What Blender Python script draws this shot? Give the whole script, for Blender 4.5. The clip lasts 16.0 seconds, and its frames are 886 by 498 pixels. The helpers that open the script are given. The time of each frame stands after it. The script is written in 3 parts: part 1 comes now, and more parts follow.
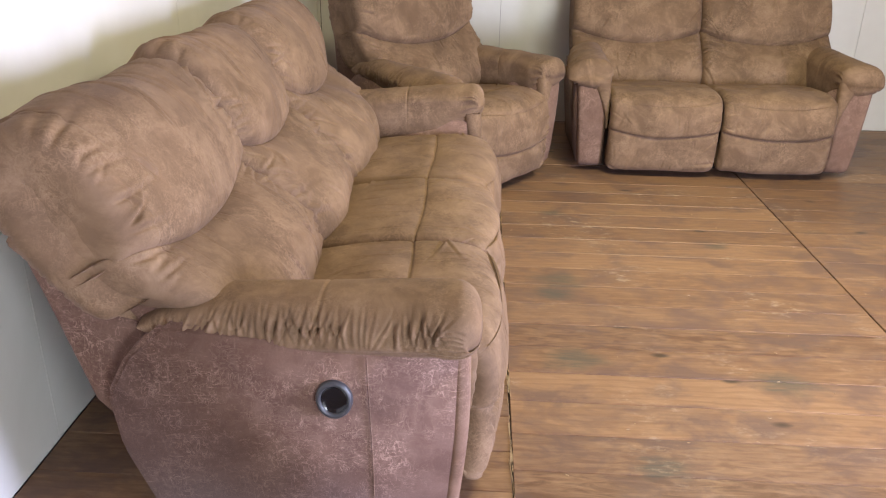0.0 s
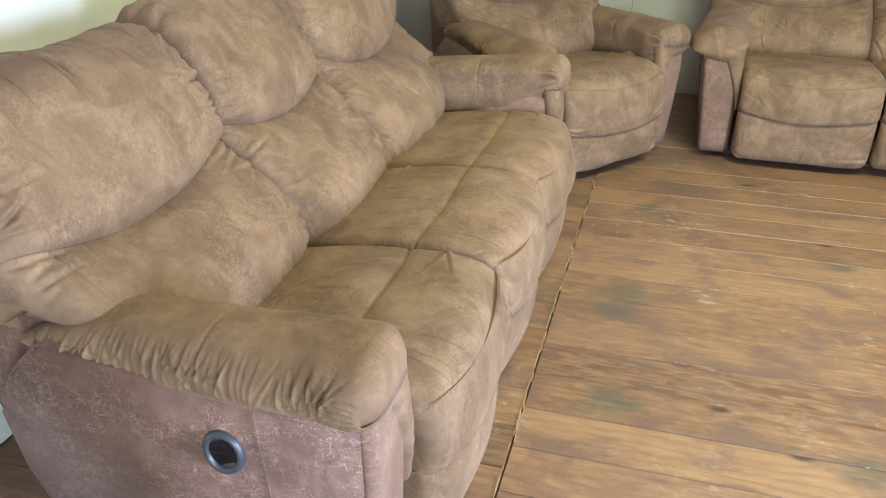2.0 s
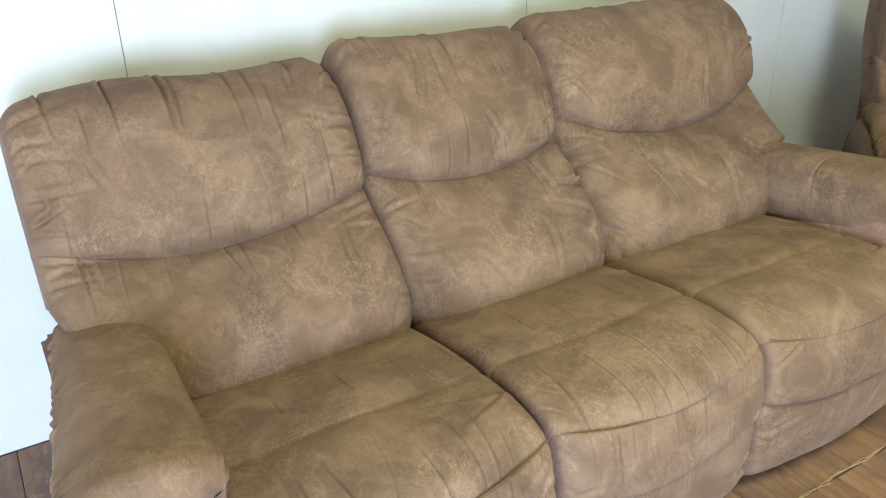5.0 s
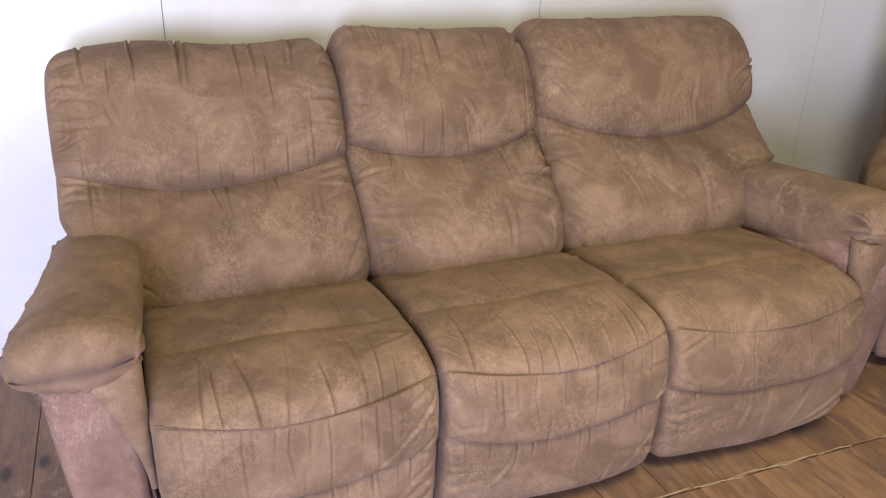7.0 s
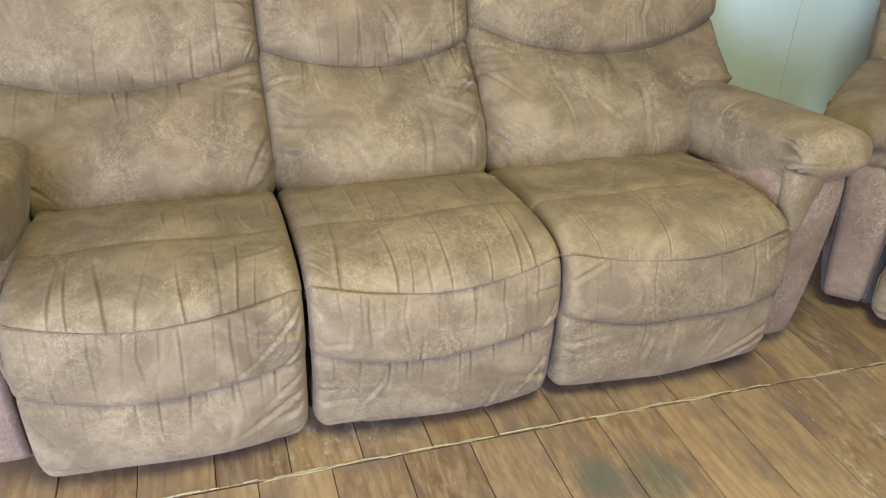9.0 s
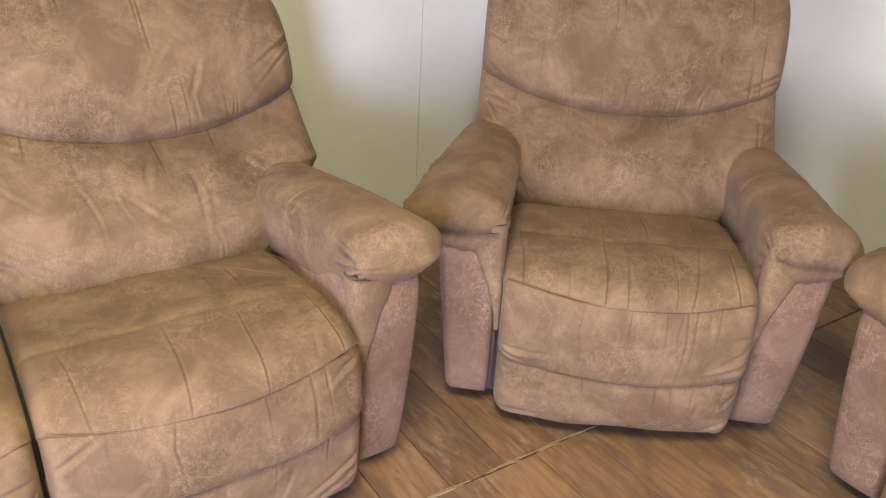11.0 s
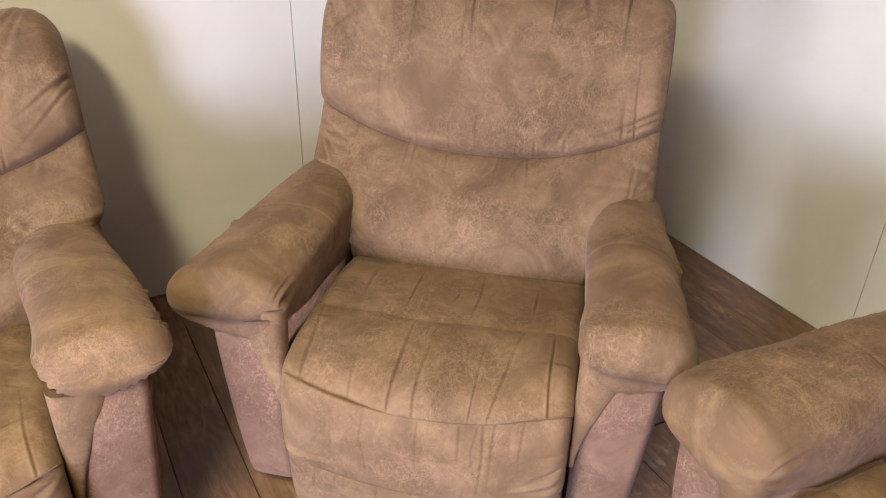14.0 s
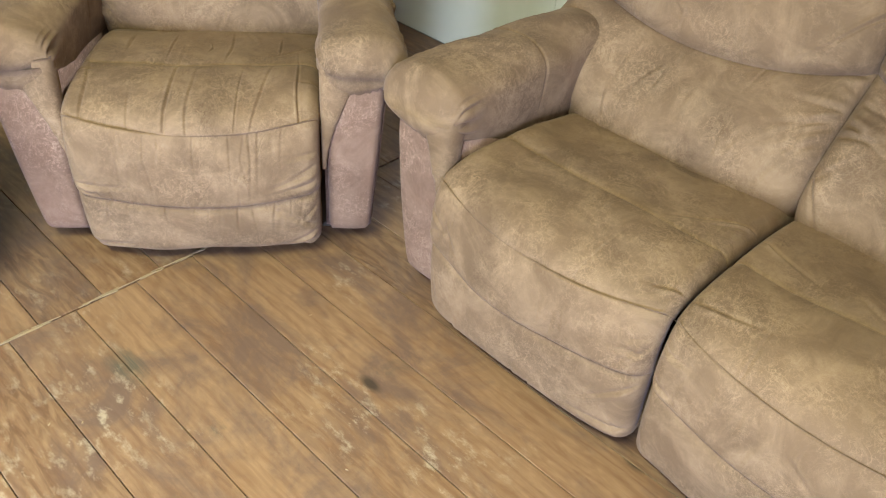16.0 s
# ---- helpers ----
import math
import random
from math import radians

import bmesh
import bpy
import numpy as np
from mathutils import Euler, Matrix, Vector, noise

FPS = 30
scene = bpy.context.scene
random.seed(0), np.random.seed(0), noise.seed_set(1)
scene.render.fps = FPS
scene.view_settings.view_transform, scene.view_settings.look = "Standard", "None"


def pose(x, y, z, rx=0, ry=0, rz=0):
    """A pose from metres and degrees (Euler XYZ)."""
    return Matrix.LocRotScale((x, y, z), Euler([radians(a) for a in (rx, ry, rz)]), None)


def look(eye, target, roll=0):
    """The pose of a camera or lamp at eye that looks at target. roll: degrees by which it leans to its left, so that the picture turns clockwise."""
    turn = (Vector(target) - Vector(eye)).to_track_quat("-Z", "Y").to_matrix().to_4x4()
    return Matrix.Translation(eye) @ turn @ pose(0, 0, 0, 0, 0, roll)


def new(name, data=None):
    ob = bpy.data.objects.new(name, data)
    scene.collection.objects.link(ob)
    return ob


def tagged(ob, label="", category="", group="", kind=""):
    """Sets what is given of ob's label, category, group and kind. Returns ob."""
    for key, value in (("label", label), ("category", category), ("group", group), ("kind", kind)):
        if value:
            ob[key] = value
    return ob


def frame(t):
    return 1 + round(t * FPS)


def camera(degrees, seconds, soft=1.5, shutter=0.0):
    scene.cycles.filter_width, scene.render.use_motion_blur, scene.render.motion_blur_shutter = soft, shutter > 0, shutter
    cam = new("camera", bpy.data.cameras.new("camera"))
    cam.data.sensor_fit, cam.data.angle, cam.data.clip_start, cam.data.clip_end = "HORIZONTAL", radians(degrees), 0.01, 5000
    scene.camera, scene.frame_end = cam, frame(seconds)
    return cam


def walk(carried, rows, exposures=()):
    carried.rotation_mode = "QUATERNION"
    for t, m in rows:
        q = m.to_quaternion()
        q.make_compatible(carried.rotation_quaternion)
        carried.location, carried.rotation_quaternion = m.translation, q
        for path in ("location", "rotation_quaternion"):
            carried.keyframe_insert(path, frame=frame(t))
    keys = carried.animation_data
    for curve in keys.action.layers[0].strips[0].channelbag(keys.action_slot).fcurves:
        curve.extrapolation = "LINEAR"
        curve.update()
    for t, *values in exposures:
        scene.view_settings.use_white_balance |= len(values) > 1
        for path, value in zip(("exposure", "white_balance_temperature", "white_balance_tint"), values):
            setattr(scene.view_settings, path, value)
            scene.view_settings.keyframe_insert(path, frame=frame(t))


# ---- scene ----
cam = camera(58.5, 16.0, soft=1.2)
PATH = [
    (0, (0.939, -1.541, 1.346), (0.861, 0.296, 0.56), 1.1),
    (0.5, (1.034, -1.486, 1.343), (0.888, 0.338, 0.535), 1.0),
    (1, (1.134, -1.371, 1.339), (0.91, 0.433, 0.505), 0.9),
    (1.5, (1.221, -1.225, 1.358), (0.883, 0.548, 0.496), 0.8),
    (2, (1.321, -1.075, 1.341), (0.831, 0.642, 0.44), 0.3),
    (2.5, (1.445, -0.924, 1.359), (0.75, 0.709, 0.435), -0.3),
    (3, (1.514, -0.733, 1.341), (0.636, 0.798, 0.399), -0.5),
    (3.5, (1.576, -0.528, 1.366), (0.543, 0.89, 0.405), -0.7),
    (4, (1.637, -0.362, 1.358), (0.375, 0.867, 0.411), -1.7),
    (4.2, (1.676, -0.304, 1.354), (0.322, 0.842, 0.431), -2.0),
    (6.3, (2.188, -0.012, 1.346), (0.522, 0.777, 0.571), 0.9),
    (6.5, (2.221, 0.023, 1.345), (0.536, 0.777, 0.575), 1.1),
    (7, (2.286, 0.07, 1.326), (0.588, 0.764, 0.528), 1.8),
    (7.5, (2.368, 0.113, 1.309), (0.68, 0.771, 0.462), 1.9),
    (8, (2.401, 0.165, 1.299), (0.729, 0.789, 0.397), 1.9),
    (8.5, (2.394, 0.289, 1.284), (0.727, 0.842, 0.327), 1.7),
    (9, (2.37, 0.458, 1.297), (0.708, 0.993, 0.321), 2.1),
    (9.5, (2.303, 0.591, 1.308), (0.699, 1.329, 0.369), 3.8),
    (10, (2.233, 0.743, 1.335), (0.727, 1.7, 0.432), 4.2),
    (10.2, (2.223, 0.817, 1.319), (0.737, 1.829, 0.442), 3.9),
    (12.3, (1.899, 1.671, 1.52), (0.461, 2.702, 0.589), 2.4),
    (12.5, (1.838, 1.742, 1.562), (0.431, 2.794, 0.606), 2.9),
    (13, (1.91, 1.918, 1.52), (0.405, 2.852, 0.59), 1.5),
    (13.5, (2.054, 1.909, 1.494), (0.536, 2.791, 0.536), 1.7),
    (14, (2.183, 1.905, 1.48), (0.675, 2.74, 0.466), 1.2),
    (14.5, (2.297, 1.827, 1.438), (0.83, 2.692, 0.389), 2.1),
    (15, (2.455, 1.743, 1.438), (1.047, 2.617, 0.318), 2.1),
    (15.5, (2.573, 1.684, 1.423), (1.328, 2.689, 0.223), 3.7),
    (16, (2.643, 1.644, 1.408), (1.619, 2.82, 0.156), 5.2),
]
EXPOSURES = [
    (0.0, 0.08, 5950, -6), (1.5, 0.25, 5500, -17), (2.5, 0.33, 5250, -28), (3.5, 0.30, 5100, -33), (4.2, 0.24, 5050, -34), (6.3, -0.24, 5750, -5),
    (7.5, -0.17, 5750, -5), (8.2, 0.17, 5450, -20), (8.7, 0.32, 4900, -34), (9.3, 0.32, 4900, -34), (10.0, 0.28, 5500, -20), (10.2, 0.27, 5700, -14),
    (12.3, 0.38, 6000, -4), (13.5, 0.38, 6000, -4), (14.5, 0.60, 6200, -1), (15.3, 0.62, 6000, -2), (15.7, 0.66, 6000, -8), (16.0, 0.74, 5250, -24),
]
walk(cam, [(t, look(eye, target, roll)) for t, eye, target, roll in PATH], EXPOSURES)

# ---- world and light ----
world = bpy.data.worlds.new("sky")
world.use_nodes = True
scene.world = world
wn = world.node_tree
sky = wn.nodes.new("ShaderNodeTexSky")
sky.sky_type = 'NISHITA'
sky.sun_disc = False
sky.sun_elevation, sky.sun_rotation = radians(48), radians(150)
wn.links.new(sky.outputs[0], wn.nodes["Background"].inputs[0])
wn.nodes["Background"].inputs[1].default_value = 0.12


def area_lamp(name, eye, target, w, h, power, colour):
    data = bpy.data.lights.new(name, 'AREA')
    data.shape, data.size, data.size_y = 'RECTANGLE', w, h
    data.energy, data.color = power, colour
    ob = new(name, data)
    ob.matrix_world = look(eye, target)
    return ob


SUN = bpy.data.lights.new("sun", 'SUN')
SUN.energy, SUN.angle, SUN.color = 3.0, radians(0.6), (1.0, 0.95, 0.88)
sun = new("sun", SUN)
sun.matrix_world = look((3.0, -5.0, 6.0), (2.6, -4.0, 4.9))

WX, NY, EX, SY, CZ = -0.172, 3.952, 4.05, -3.20, 2.50    # wall faces and ceiling
DOOR_X0, DOOR_X1, DOOR_H = 1.90, 3.60, 2.15              # open doorway in the south wall
WIN_Y0, WIN_Y1, WIN_Z0, WIN_Z1 = -1.45, -0.25, 0.10, 2.05   # window in the east wall
area_lamp("doorway_daylight", ((DOOR_X0 + DOOR_X1) / 2, SY - 0.10, 0.62), (1.6, 1.0, 0.4), 1.6, 1.1, 150, (0.95, 0.88, 1.0))
area_lamp("window_daylight", (EX + 0.10, (WIN_Y0 + WIN_Y1) / 2, 0.80), (0.9, 0.6, 0.40), 1.1, 1.3, 285, (0.72, 0.65, 1.0))
# warm overhead fill, added for upward faces; its source is unseen
area_lamp("ceiling_glow", (2.2, 1.1, CZ - 0.09), (2.2, 1.1, 0.0), 1.15, 0.28, 98, (1.0, 0.81, 0.51))

# ---- materials ----


class Nodes:
    def __init__(self, name):
        self.mat = bpy.data.materials.new(name)
        self.mat.use_nodes = True
        self.tree = self.mat.node_tree
        self.bsdf = self.tree.nodes["Principled BSDF"]

    def add(self, kind, **inputs):
        n = self.tree.nodes.new(kind)
        for k, v in inputs.items():
            self.feed(n, k.replace("_", " "), v)
        return n

    def feed(self, n, key, v):
        sock = n.inputs[int(key)] if key.isdigit() else n.inputs[key]
        if isinstance(v, bpy.types.NodeSocket):
            self.tree.links.new(v, sock)
        else:
            sock.default_value = v

    def noise(self, vec, scale, detail=4.0, rough=0.55, distort=0.0):
        n = self.add("ShaderNodeTexNoise", Vector=vec, Scale=scale, Detail=detail, Roughness=rough, Distortion=distort)
        return n.outputs[0]

    def ramp(self, fac, *stops):
        n = self.add("ShaderNodeValToRGB", Fac=fac)
        r = n.color_ramp
        while len(r.elements) < len(stops):
            r.elements.new(0.5)
        for e, (p, c) in zip(r.elements, stops):
            e.position = p
            e.color = (c, c, c, 1) if isinstance(c, (int, float)) else (*c, 1)
        return n.outputs[0]

    def mix(self, fac, a, b, mode='MIX'):
        n = self.tree.nodes.new("ShaderNodeMix")
        n.data_type, n.blend_type = 'RGBA', mode
        for i, v in ((0, fac), (6, a), (7, b)):
            if isinstance(v, bpy.types.NodeSocket):
                self.tree.links.new(v, n.inputs[i])
            elif i == 0:
                n.inputs[0].default_value = v
            else:
                n.inputs[i].default_value = (*v, 1)
        return n.outputs[2]

    def math(self, op, a, b=0.0):
        n = self.tree.nodes.new("ShaderNodeMath")
        n.operation = op
        for i, v in enumerate((a, b)):
            self.feed(n, str(i), v)
        return n.outputs[0]

    def coords(self, scale=(1, 1, 1), rot=(0, 0, 0), shift=None):
        c = self.tree.nodes.new("ShaderNodeTexCoord").outputs["Object"]
        m = self.add("ShaderNodeMapping", Vector=c, Scale=scale, Rotation=rot)
        if shift is not None:
            self.feed(m, "Location", shift)
        return m.outputs[0]

    def finish(self, colour, rough, bump=None, strength=0.2, dist=0.002):
        self.feed(self.bsdf, "Base Color", colour if isinstance(colour, bpy.types.NodeSocket) else (*colour, 1))
        self.feed(self.bsdf, "Roughness", rough)
        if bump is not None:
            b = self.add("ShaderNodeBump", Height=bump, Strength=strength, Distance=dist)
            self.tree.links.new(b.outputs[0], self.bsdf.inputs["Normal"])
        return self.mat


def suede(name, dark, mid, light, scratch, mottle, sheen=0.10):
    """Brushed, worn faux suede: broad soft nap shading, marbled pale veins, fine rubbed lines in worn patches."""
    n = Nodes(name)
    c = n.coords()
    blotch = n.noise(c, 3.4, 4.0, 0.55, 0.4)
    cloud = n.noise(n.coords(shift=(2.0, 5.0, 3.0)), 9.5, 9.0, 0.66, 0.7)
    base = n.mix(n.ramp(blotch, (0.28, 0.0), (0.72, 1.0)), dark, mid)
    base = n.mix(n.ramp(cloud, (0.44, 0.0), (0.80, mottle)), base, light)
    dusky = n.noise(n.coords(shift=(3.1, 7.7, 1.3)), 5.5, 8.0, 0.62, 0.6)
    base = n.mix(n.ramp(dusky, (0.50, 0.0), (0.74, 0.42)), base, tuple(v * 0.72 for v in dark))
    # marbled veins where the dye has cracked
    vein = n.math('ABSOLUTE', n.math('SUBTRACT', n.noise(n.coords(shift=(6.0, 1.0, 4.0)), 21.0, 5.0, 0.66, 0.9), 0.5))
    vein2 = n.math('ABSOLUTE', n.math('SUBTRACT', n.noise(n.coords(shift=(1.5, 8.0, 2.0)), 48.0, 4.0, 0.62, 0.8), 0.5))
    veins = n.math('MAXIMUM', n.ramp(vein, (0.0, 1.0), (0.035, 0.0)), n.ramp(vein2, (0.0, 0.75), (0.030, 0.0)))
    patch = n.ramp(n.noise(n.coords(shift=(9.0, 2.0, 5.0)), 6.5, 6.0, 0.66), (0.42, 0.08), (0.64, 1.0))
    base = n.mix(n.math('MULTIPLY', n.math('MULTIPLY', veins, patch), 0.36), base, light)
    # short curling rub marks
    hair = n.noise(n.coords(scale=(0.9, 0.38, 1.0), rot=(0.95, 0.3, 0.5), shift=(4.0, 1.0, 8.0)), 62.0, 2.5, 0.55, 0.9)
    hair2 = n.noise(n.coords(scale=(1.0, 0.9, 0.38), rot=(0.70, 0.6, 0.2), shift=(1.0, 6.0, 2.0)), 70.0, 2.5, 0.55, 0.9)
    line, line2 = (n.ramp(n.math('ABSOLUTE', n.math('SUBTRACT', h, 0.56)), (0.0, 0.9), (0.022, 0.0)) for h in (hair, hair2))
    thin = n.math('MAXIMUM', line, line2)
    mark = n.math('MULTIPLY', n.math('MULTIPLY', thin, patch), scratch)
    base = n.mix(mark, base, tuple(min(1, v * 1.15) for v in light))
    nap = n.noise(c, 420.0, 3.0, 0.6)
    crush = n.noise(n.coords(shift=(5.0, 3.0, 9.0)), 30.0, 5.0, 0.6, 0.5)
    relief = n.math('ADD', n.math('MULTIPLY', cloud, 0.45), n.math('ADD', n.math('MULTIPLY', nap, 0.22), n.math('MULTIPLY', crush, 0.38)))
    n.feed(n.bsdf, "Sheen Weight", sheen)
    n.feed(n.bsdf, "Sheen Roughness", 0.45)
    n.feed(n.bsdf, "Sheen Tint", (0.80, 0.62, 0.60, 1))
    n.feed(n.bsdf, "Specular IOR Level", 0.10)
    rough = n.ramp(cloud, (0.3, 0.66), (0.7, 0.84))
    return n.finish(base, rough, relief, 0.34, 0.005)


M_SUEDE = suede("brown_suede", (0.088, 0.055, 0.032), (0.162, 0.103, 0.060), (0.318, 0.216, 0.135), 0.28, 0.56)
# the same suede with the sides' shade in its colour; scratches are wear
M_SIDE = suede("worn_shaded_suede", (0.080, 0.045, 0.033), (0.118, 0.067, 0.049), (0.280, 0.188, 0.144), 0.85, 0.36)
# in-between copy tinted with the pink light on arm fronts; rubs are wear
M_FRONT = suede("rubbed_pink_lit_suede", (0.100, 0.059, 0.041), (0.160, 0.095, 0.066), (0.300, 0.204, 0.150), 0.60, 0.45)


def plain(name, colour, rough, metal=0.0, grain=60.0):
    n = Nodes(name)
    v = n.noise(n.coords(), grain, 4.0)
    n.feed(n.bsdf, "Metallic", metal)
    return n.finish(n.mix(n.ramp(v, (0.3, 0.0), (0.7, 1.0)), tuple(c * 0.85 for c in colour), colour), rough, v, 0.05)


M_BLACK = plain("black_plastic", (0.006, 0.006, 0.008), 0.10)
M_RING = plain("dark_grey_plastic", (0.045, 0.045, 0.050), 0.38)
M_UNDER = plain("dark_lining", (0.03, 0.022, 0.018), 0.9)
M_THREAD = plain("brown_thread", (0.13, 0.078, 0.045), 0.85, 0.0, 300.0)
# unseen ceiling and walls: brown chosen so they bounce less light
M_CEIL = plain("low_bounce_ceiling", (0.40, 0.33, 0.24), 0.8, 0.0, 9.0)
M_DIM_WALL = plain("low_bounce_boarding", (0.34, 0.27, 0.20), 0.7, 0.0, 9.0)
M_GROOVE = plain("joint_shadow", (0.16, 0.15, 0.14), 0.8)
M_CHIP = plain("pale_splinter", (0.36, 0.26, 0.15), 0.8)
M_SUB = plain("dark_subfloor", (0.052, 0.034, 0.022), 0.9)


def wall_paint():
    n = Nodes("glossy_white_panel")
    c = n.coords()
    smear = n.noise(c, 2.2, 4.0, 0.6, 0.5)
    fine = n.noise(c, 55.0, 3.0)
    col = n.mix(n.ramp(smear, (0.35, 0.0), (0.7, 1.0)), (0.56, 0.54, 0.485), (0.62, 0.60, 0.55))
    n.feed(n.bsdf, "Specular IOR Level", 0.45)
    rough = n.ramp(smear, (0.2, 0.22), (0.8, 0.27))
    return n.finish(col, rough, n.math('ADD', smear, n.math('MULTIPLY', fine, 0.02)), 0.04, 0.01)


M_WALL = wall_paint()


STAINS = ((1.283, 1.333, 0.085), (1.251, 1.205, 0.07), (1.291, 0.726, 0.085), (1.93, 0.62, 0.08), (1.31, 2.10, 0.06), (2.0, 1.75, 0.05), (1.45, 0.18, 0.06))   # x, y, reach


def wood():
    """Rustic laminate: boards run along x; tone differs from board to board, with grain, dark knots and grey stains."""
    n = Nodes("rustic_laminate")
    info = n.tree.nodes.new("ShaderNodeObjectInfo")
    rnd = info.outputs["Random"]
    geo = n.tree.nodes.new("ShaderNodeNewGeometry").outputs["Position"]
    off = n.add("ShaderNodeCombineXYZ", X=n.math('MULTIPLY', rnd, 31.0), Y=n.math('MULTIPLY', rnd, 3.0), Z=n.math('MULTIPLY', rnd, 17.0)).outputs[0]
    add = n.tree.nodes.new("ShaderNodeVectorMath")
    n.tree.links.new(geo, add.inputs[0])
    n.tree.links.new(off, add.inputs[1])
    pos = add.outputs[0]
    stretched = n.add("ShaderNodeMapping", Vector=pos, Scale=(2.0, 9.0, 1.0)).outputs[0]
    warp = n.mix(0.25, stretched, n.add("ShaderNodeTexNoise", Vector=stretched, Scale=1.4, Detail=2.0).outputs[1], 'ADD')
    grain = n.noise(warp, 5.0, 7.0, 0.62, 0.8)
    fine = n.noise(n.add("ShaderNodeMapping", Vector=pos, Scale=(4.0, 90.0, 1.0)).outputs[0], 3.0, 4.0, 0.6)
    rings = n.add("ShaderNodeTexWave", Vector=warp, Scale=1.1, Distortion=7.0, Detail=3.0)
    rings.inputs["Detail Scale"].default_value = 1.2
    rings.bands_direction = 'Y'
    tone = n.ramp(rnd, (0.0, (0.096, 0.053, 0.032)), (0.3, (0.158, 0.088, 0.047)), (0.55, (0.222, 0.130, 0.070)), (0.8, (0.172, 0.099, 0.056)), (1.0, (0.104, 0.064, 0.044)))
    col = n.mix(n.ramp(grain, (0.38, 0.0), (0.68, 0.66)), tone, (0.315, 0.198, 0.112))
    col = n.mix(n.ramp(rings.outputs["Color"], (0.0, 0.24), (0.34, 0.0)), col, (0.105, 0.045, 0.020))
    col = n.mix(n.ramp(fine, (0.40, 0.14), (0.62, 0.0)), col, (0.120, 0.048, 0.025))
    dusk = n.noise(n.add("ShaderNodeMapping", Vector=pos, Scale=(1.7, 2.6, 1.0)).outputs[0], 2.4, 6.0, 0.66, 0.5)
    col = n.mix(n.ramp(dusk, (0.46, 0.0), (0.63, 0.74)), col, (0.106, 0.066, 0.054))
    # grey-green water stains
    ragged = n.mix(0.16, geo, n.add("ShaderNodeTexNoise", Vector=n.add("ShaderNodeMapping", Vector=geo, Scale=(0.35, 1.0, 1.0)).outputs[0], Scale=26.0, Detail=4.0).outputs[1], 'ADD')
    total = None
    for sx, sy, size in STAINS:
        far = n.tree.nodes.new("ShaderNodeVectorMath")
        far.operation = 'DISTANCE'
        n.tree.links.new(n.add("ShaderNodeMapping", Vector=ragged, Scale=(0.62, 1.0, 0.0)).outputs[0], far.inputs[0])
        far.inputs[1].default_value = ((sx + 0.08) * 0.62, sy + 0.08, 0.0)
        blob = n.ramp(n.math('DIVIDE', far.outputs["Value"], size), (0.25, 0.85), (1.0, 0.0))
        total = blob if total is None else n.math('MAXIMUM', total, blob)
    stain = n.noise(n.add("ShaderNodeMapping", Vector=pos, Scale=(1.8, 3.0, 1.0)).outputs[0], 3.6, 5.0, 0.68, 0.6)
    total = n.math('MAXIMUM', total, n.ramp(stain, (0.64, 0.0), (0.80, 0.6)))
    streak = n.ramp(fine, (0.35, 1.0), (0.65, 0.45))
    col = n.mix(n.math('MULTIPLY', total, streak), col, (0.060, 0.062, 0.050))
    wear = n.noise(n.add("ShaderNodeMapping", Vector=geo, Scale=(1.0, 2.0, 1.0)).outputs[0], 16.0, 6.0, 0.72)
    spot = n.ramp(n.noise(geo, 2.3, 3.0), (0.52, 0.0), (0.68, 1.0))
    col = n.mix(n.math('MULTIPLY', n.ramp(wear, (0.53, 0.0), (0.66, 0.70)), spot), col, (0.45, 0.36, 0.27))
    knot = n.add("ShaderNodeTexVoronoi", Vector=n.add("ShaderNodeMapping", Vector=pos, Scale=(2.1, 4.6, 1.0)).outputs[0], Scale=1.0)
    col = n.mix(n.ramp(knot.outputs["Distance"], (0.035, 0.85), (0.085, 0.0)), col, (0.030, 0.022, 0.016))
    rough = n.ramp(n.math('ADD', grain, n.math('MULTIPLY', wear, 0.4)), (0.4, 0.30), (0.95, 0.52))
    n.feed(n.bsdf, "Specular IOR Level", 0.34)
    return n.finish(col, rough, n.math('ADD', fine, grain), 0.10, 0.002)


M_WOOD = wood()

# ---- mesh helpers ----


def mesh_object(name, verts, faces, material, parent=None, label="", smooth=True):
    me = bpy.data.meshes.new(name)
    me.from_pydata([tuple(v) for v in verts], [], faces)
    if smooth:
        me.polygons.foreach_set("use_smooth", [True] * len(me.polygons))
    me.materials.append(material)
    me.update()
    ob = new(name, me)
    if parent is not None:
        ob.parent = parent
    if label:
        tagged(ob, label)
    return ob


def grid_faces(nu, nv, wrap=False, flip=False):
    f = []
    for i in range(nu - 1):
        for j in range(nv if wrap else nv - 1):
            k = (j + 1) % nv
            q = (i * nv + j, i * nv + k, (i + 1) * nv + k, (i + 1) * nv + j)
            f.append(q[::-1] if flip else q)
    return f


def part(name, bm, material, parent=None, label="", smooth=False):
    me = bpy.data.meshes.new(name)
    bm.to_mesh(me)
    bm.free()
    if smooth:
        me.polygons.foreach_set("use_smooth", [True] * len(me.polygons))
    me.materials.append(material)
    ob = new(name, me)
    if parent is not None:
        ob.parent = parent
    if label:
        tagged(ob, label)
    return ob


def box_bm(x0, x1, y0, y1, z0, z1, bevel=0.0, seg=2):
    bm = bmesh.new()
    bmesh.ops.create_cube(bm, size=1.0)
    for v in bm.verts:
        v.co = Vector((x0 + (v.co.x + 0.5) * (x1 - x0), y0 + (v.co.y + 0.5) * (y1 - y0), z0 + (v.co.z + 0.5) * (z1 - z0)))
    if bevel:
        bmesh.ops.bevel(bm, geom=bm.edges[:], offset=bevel, segments=seg, affect='EDGES', profile=0.6)
    return bm


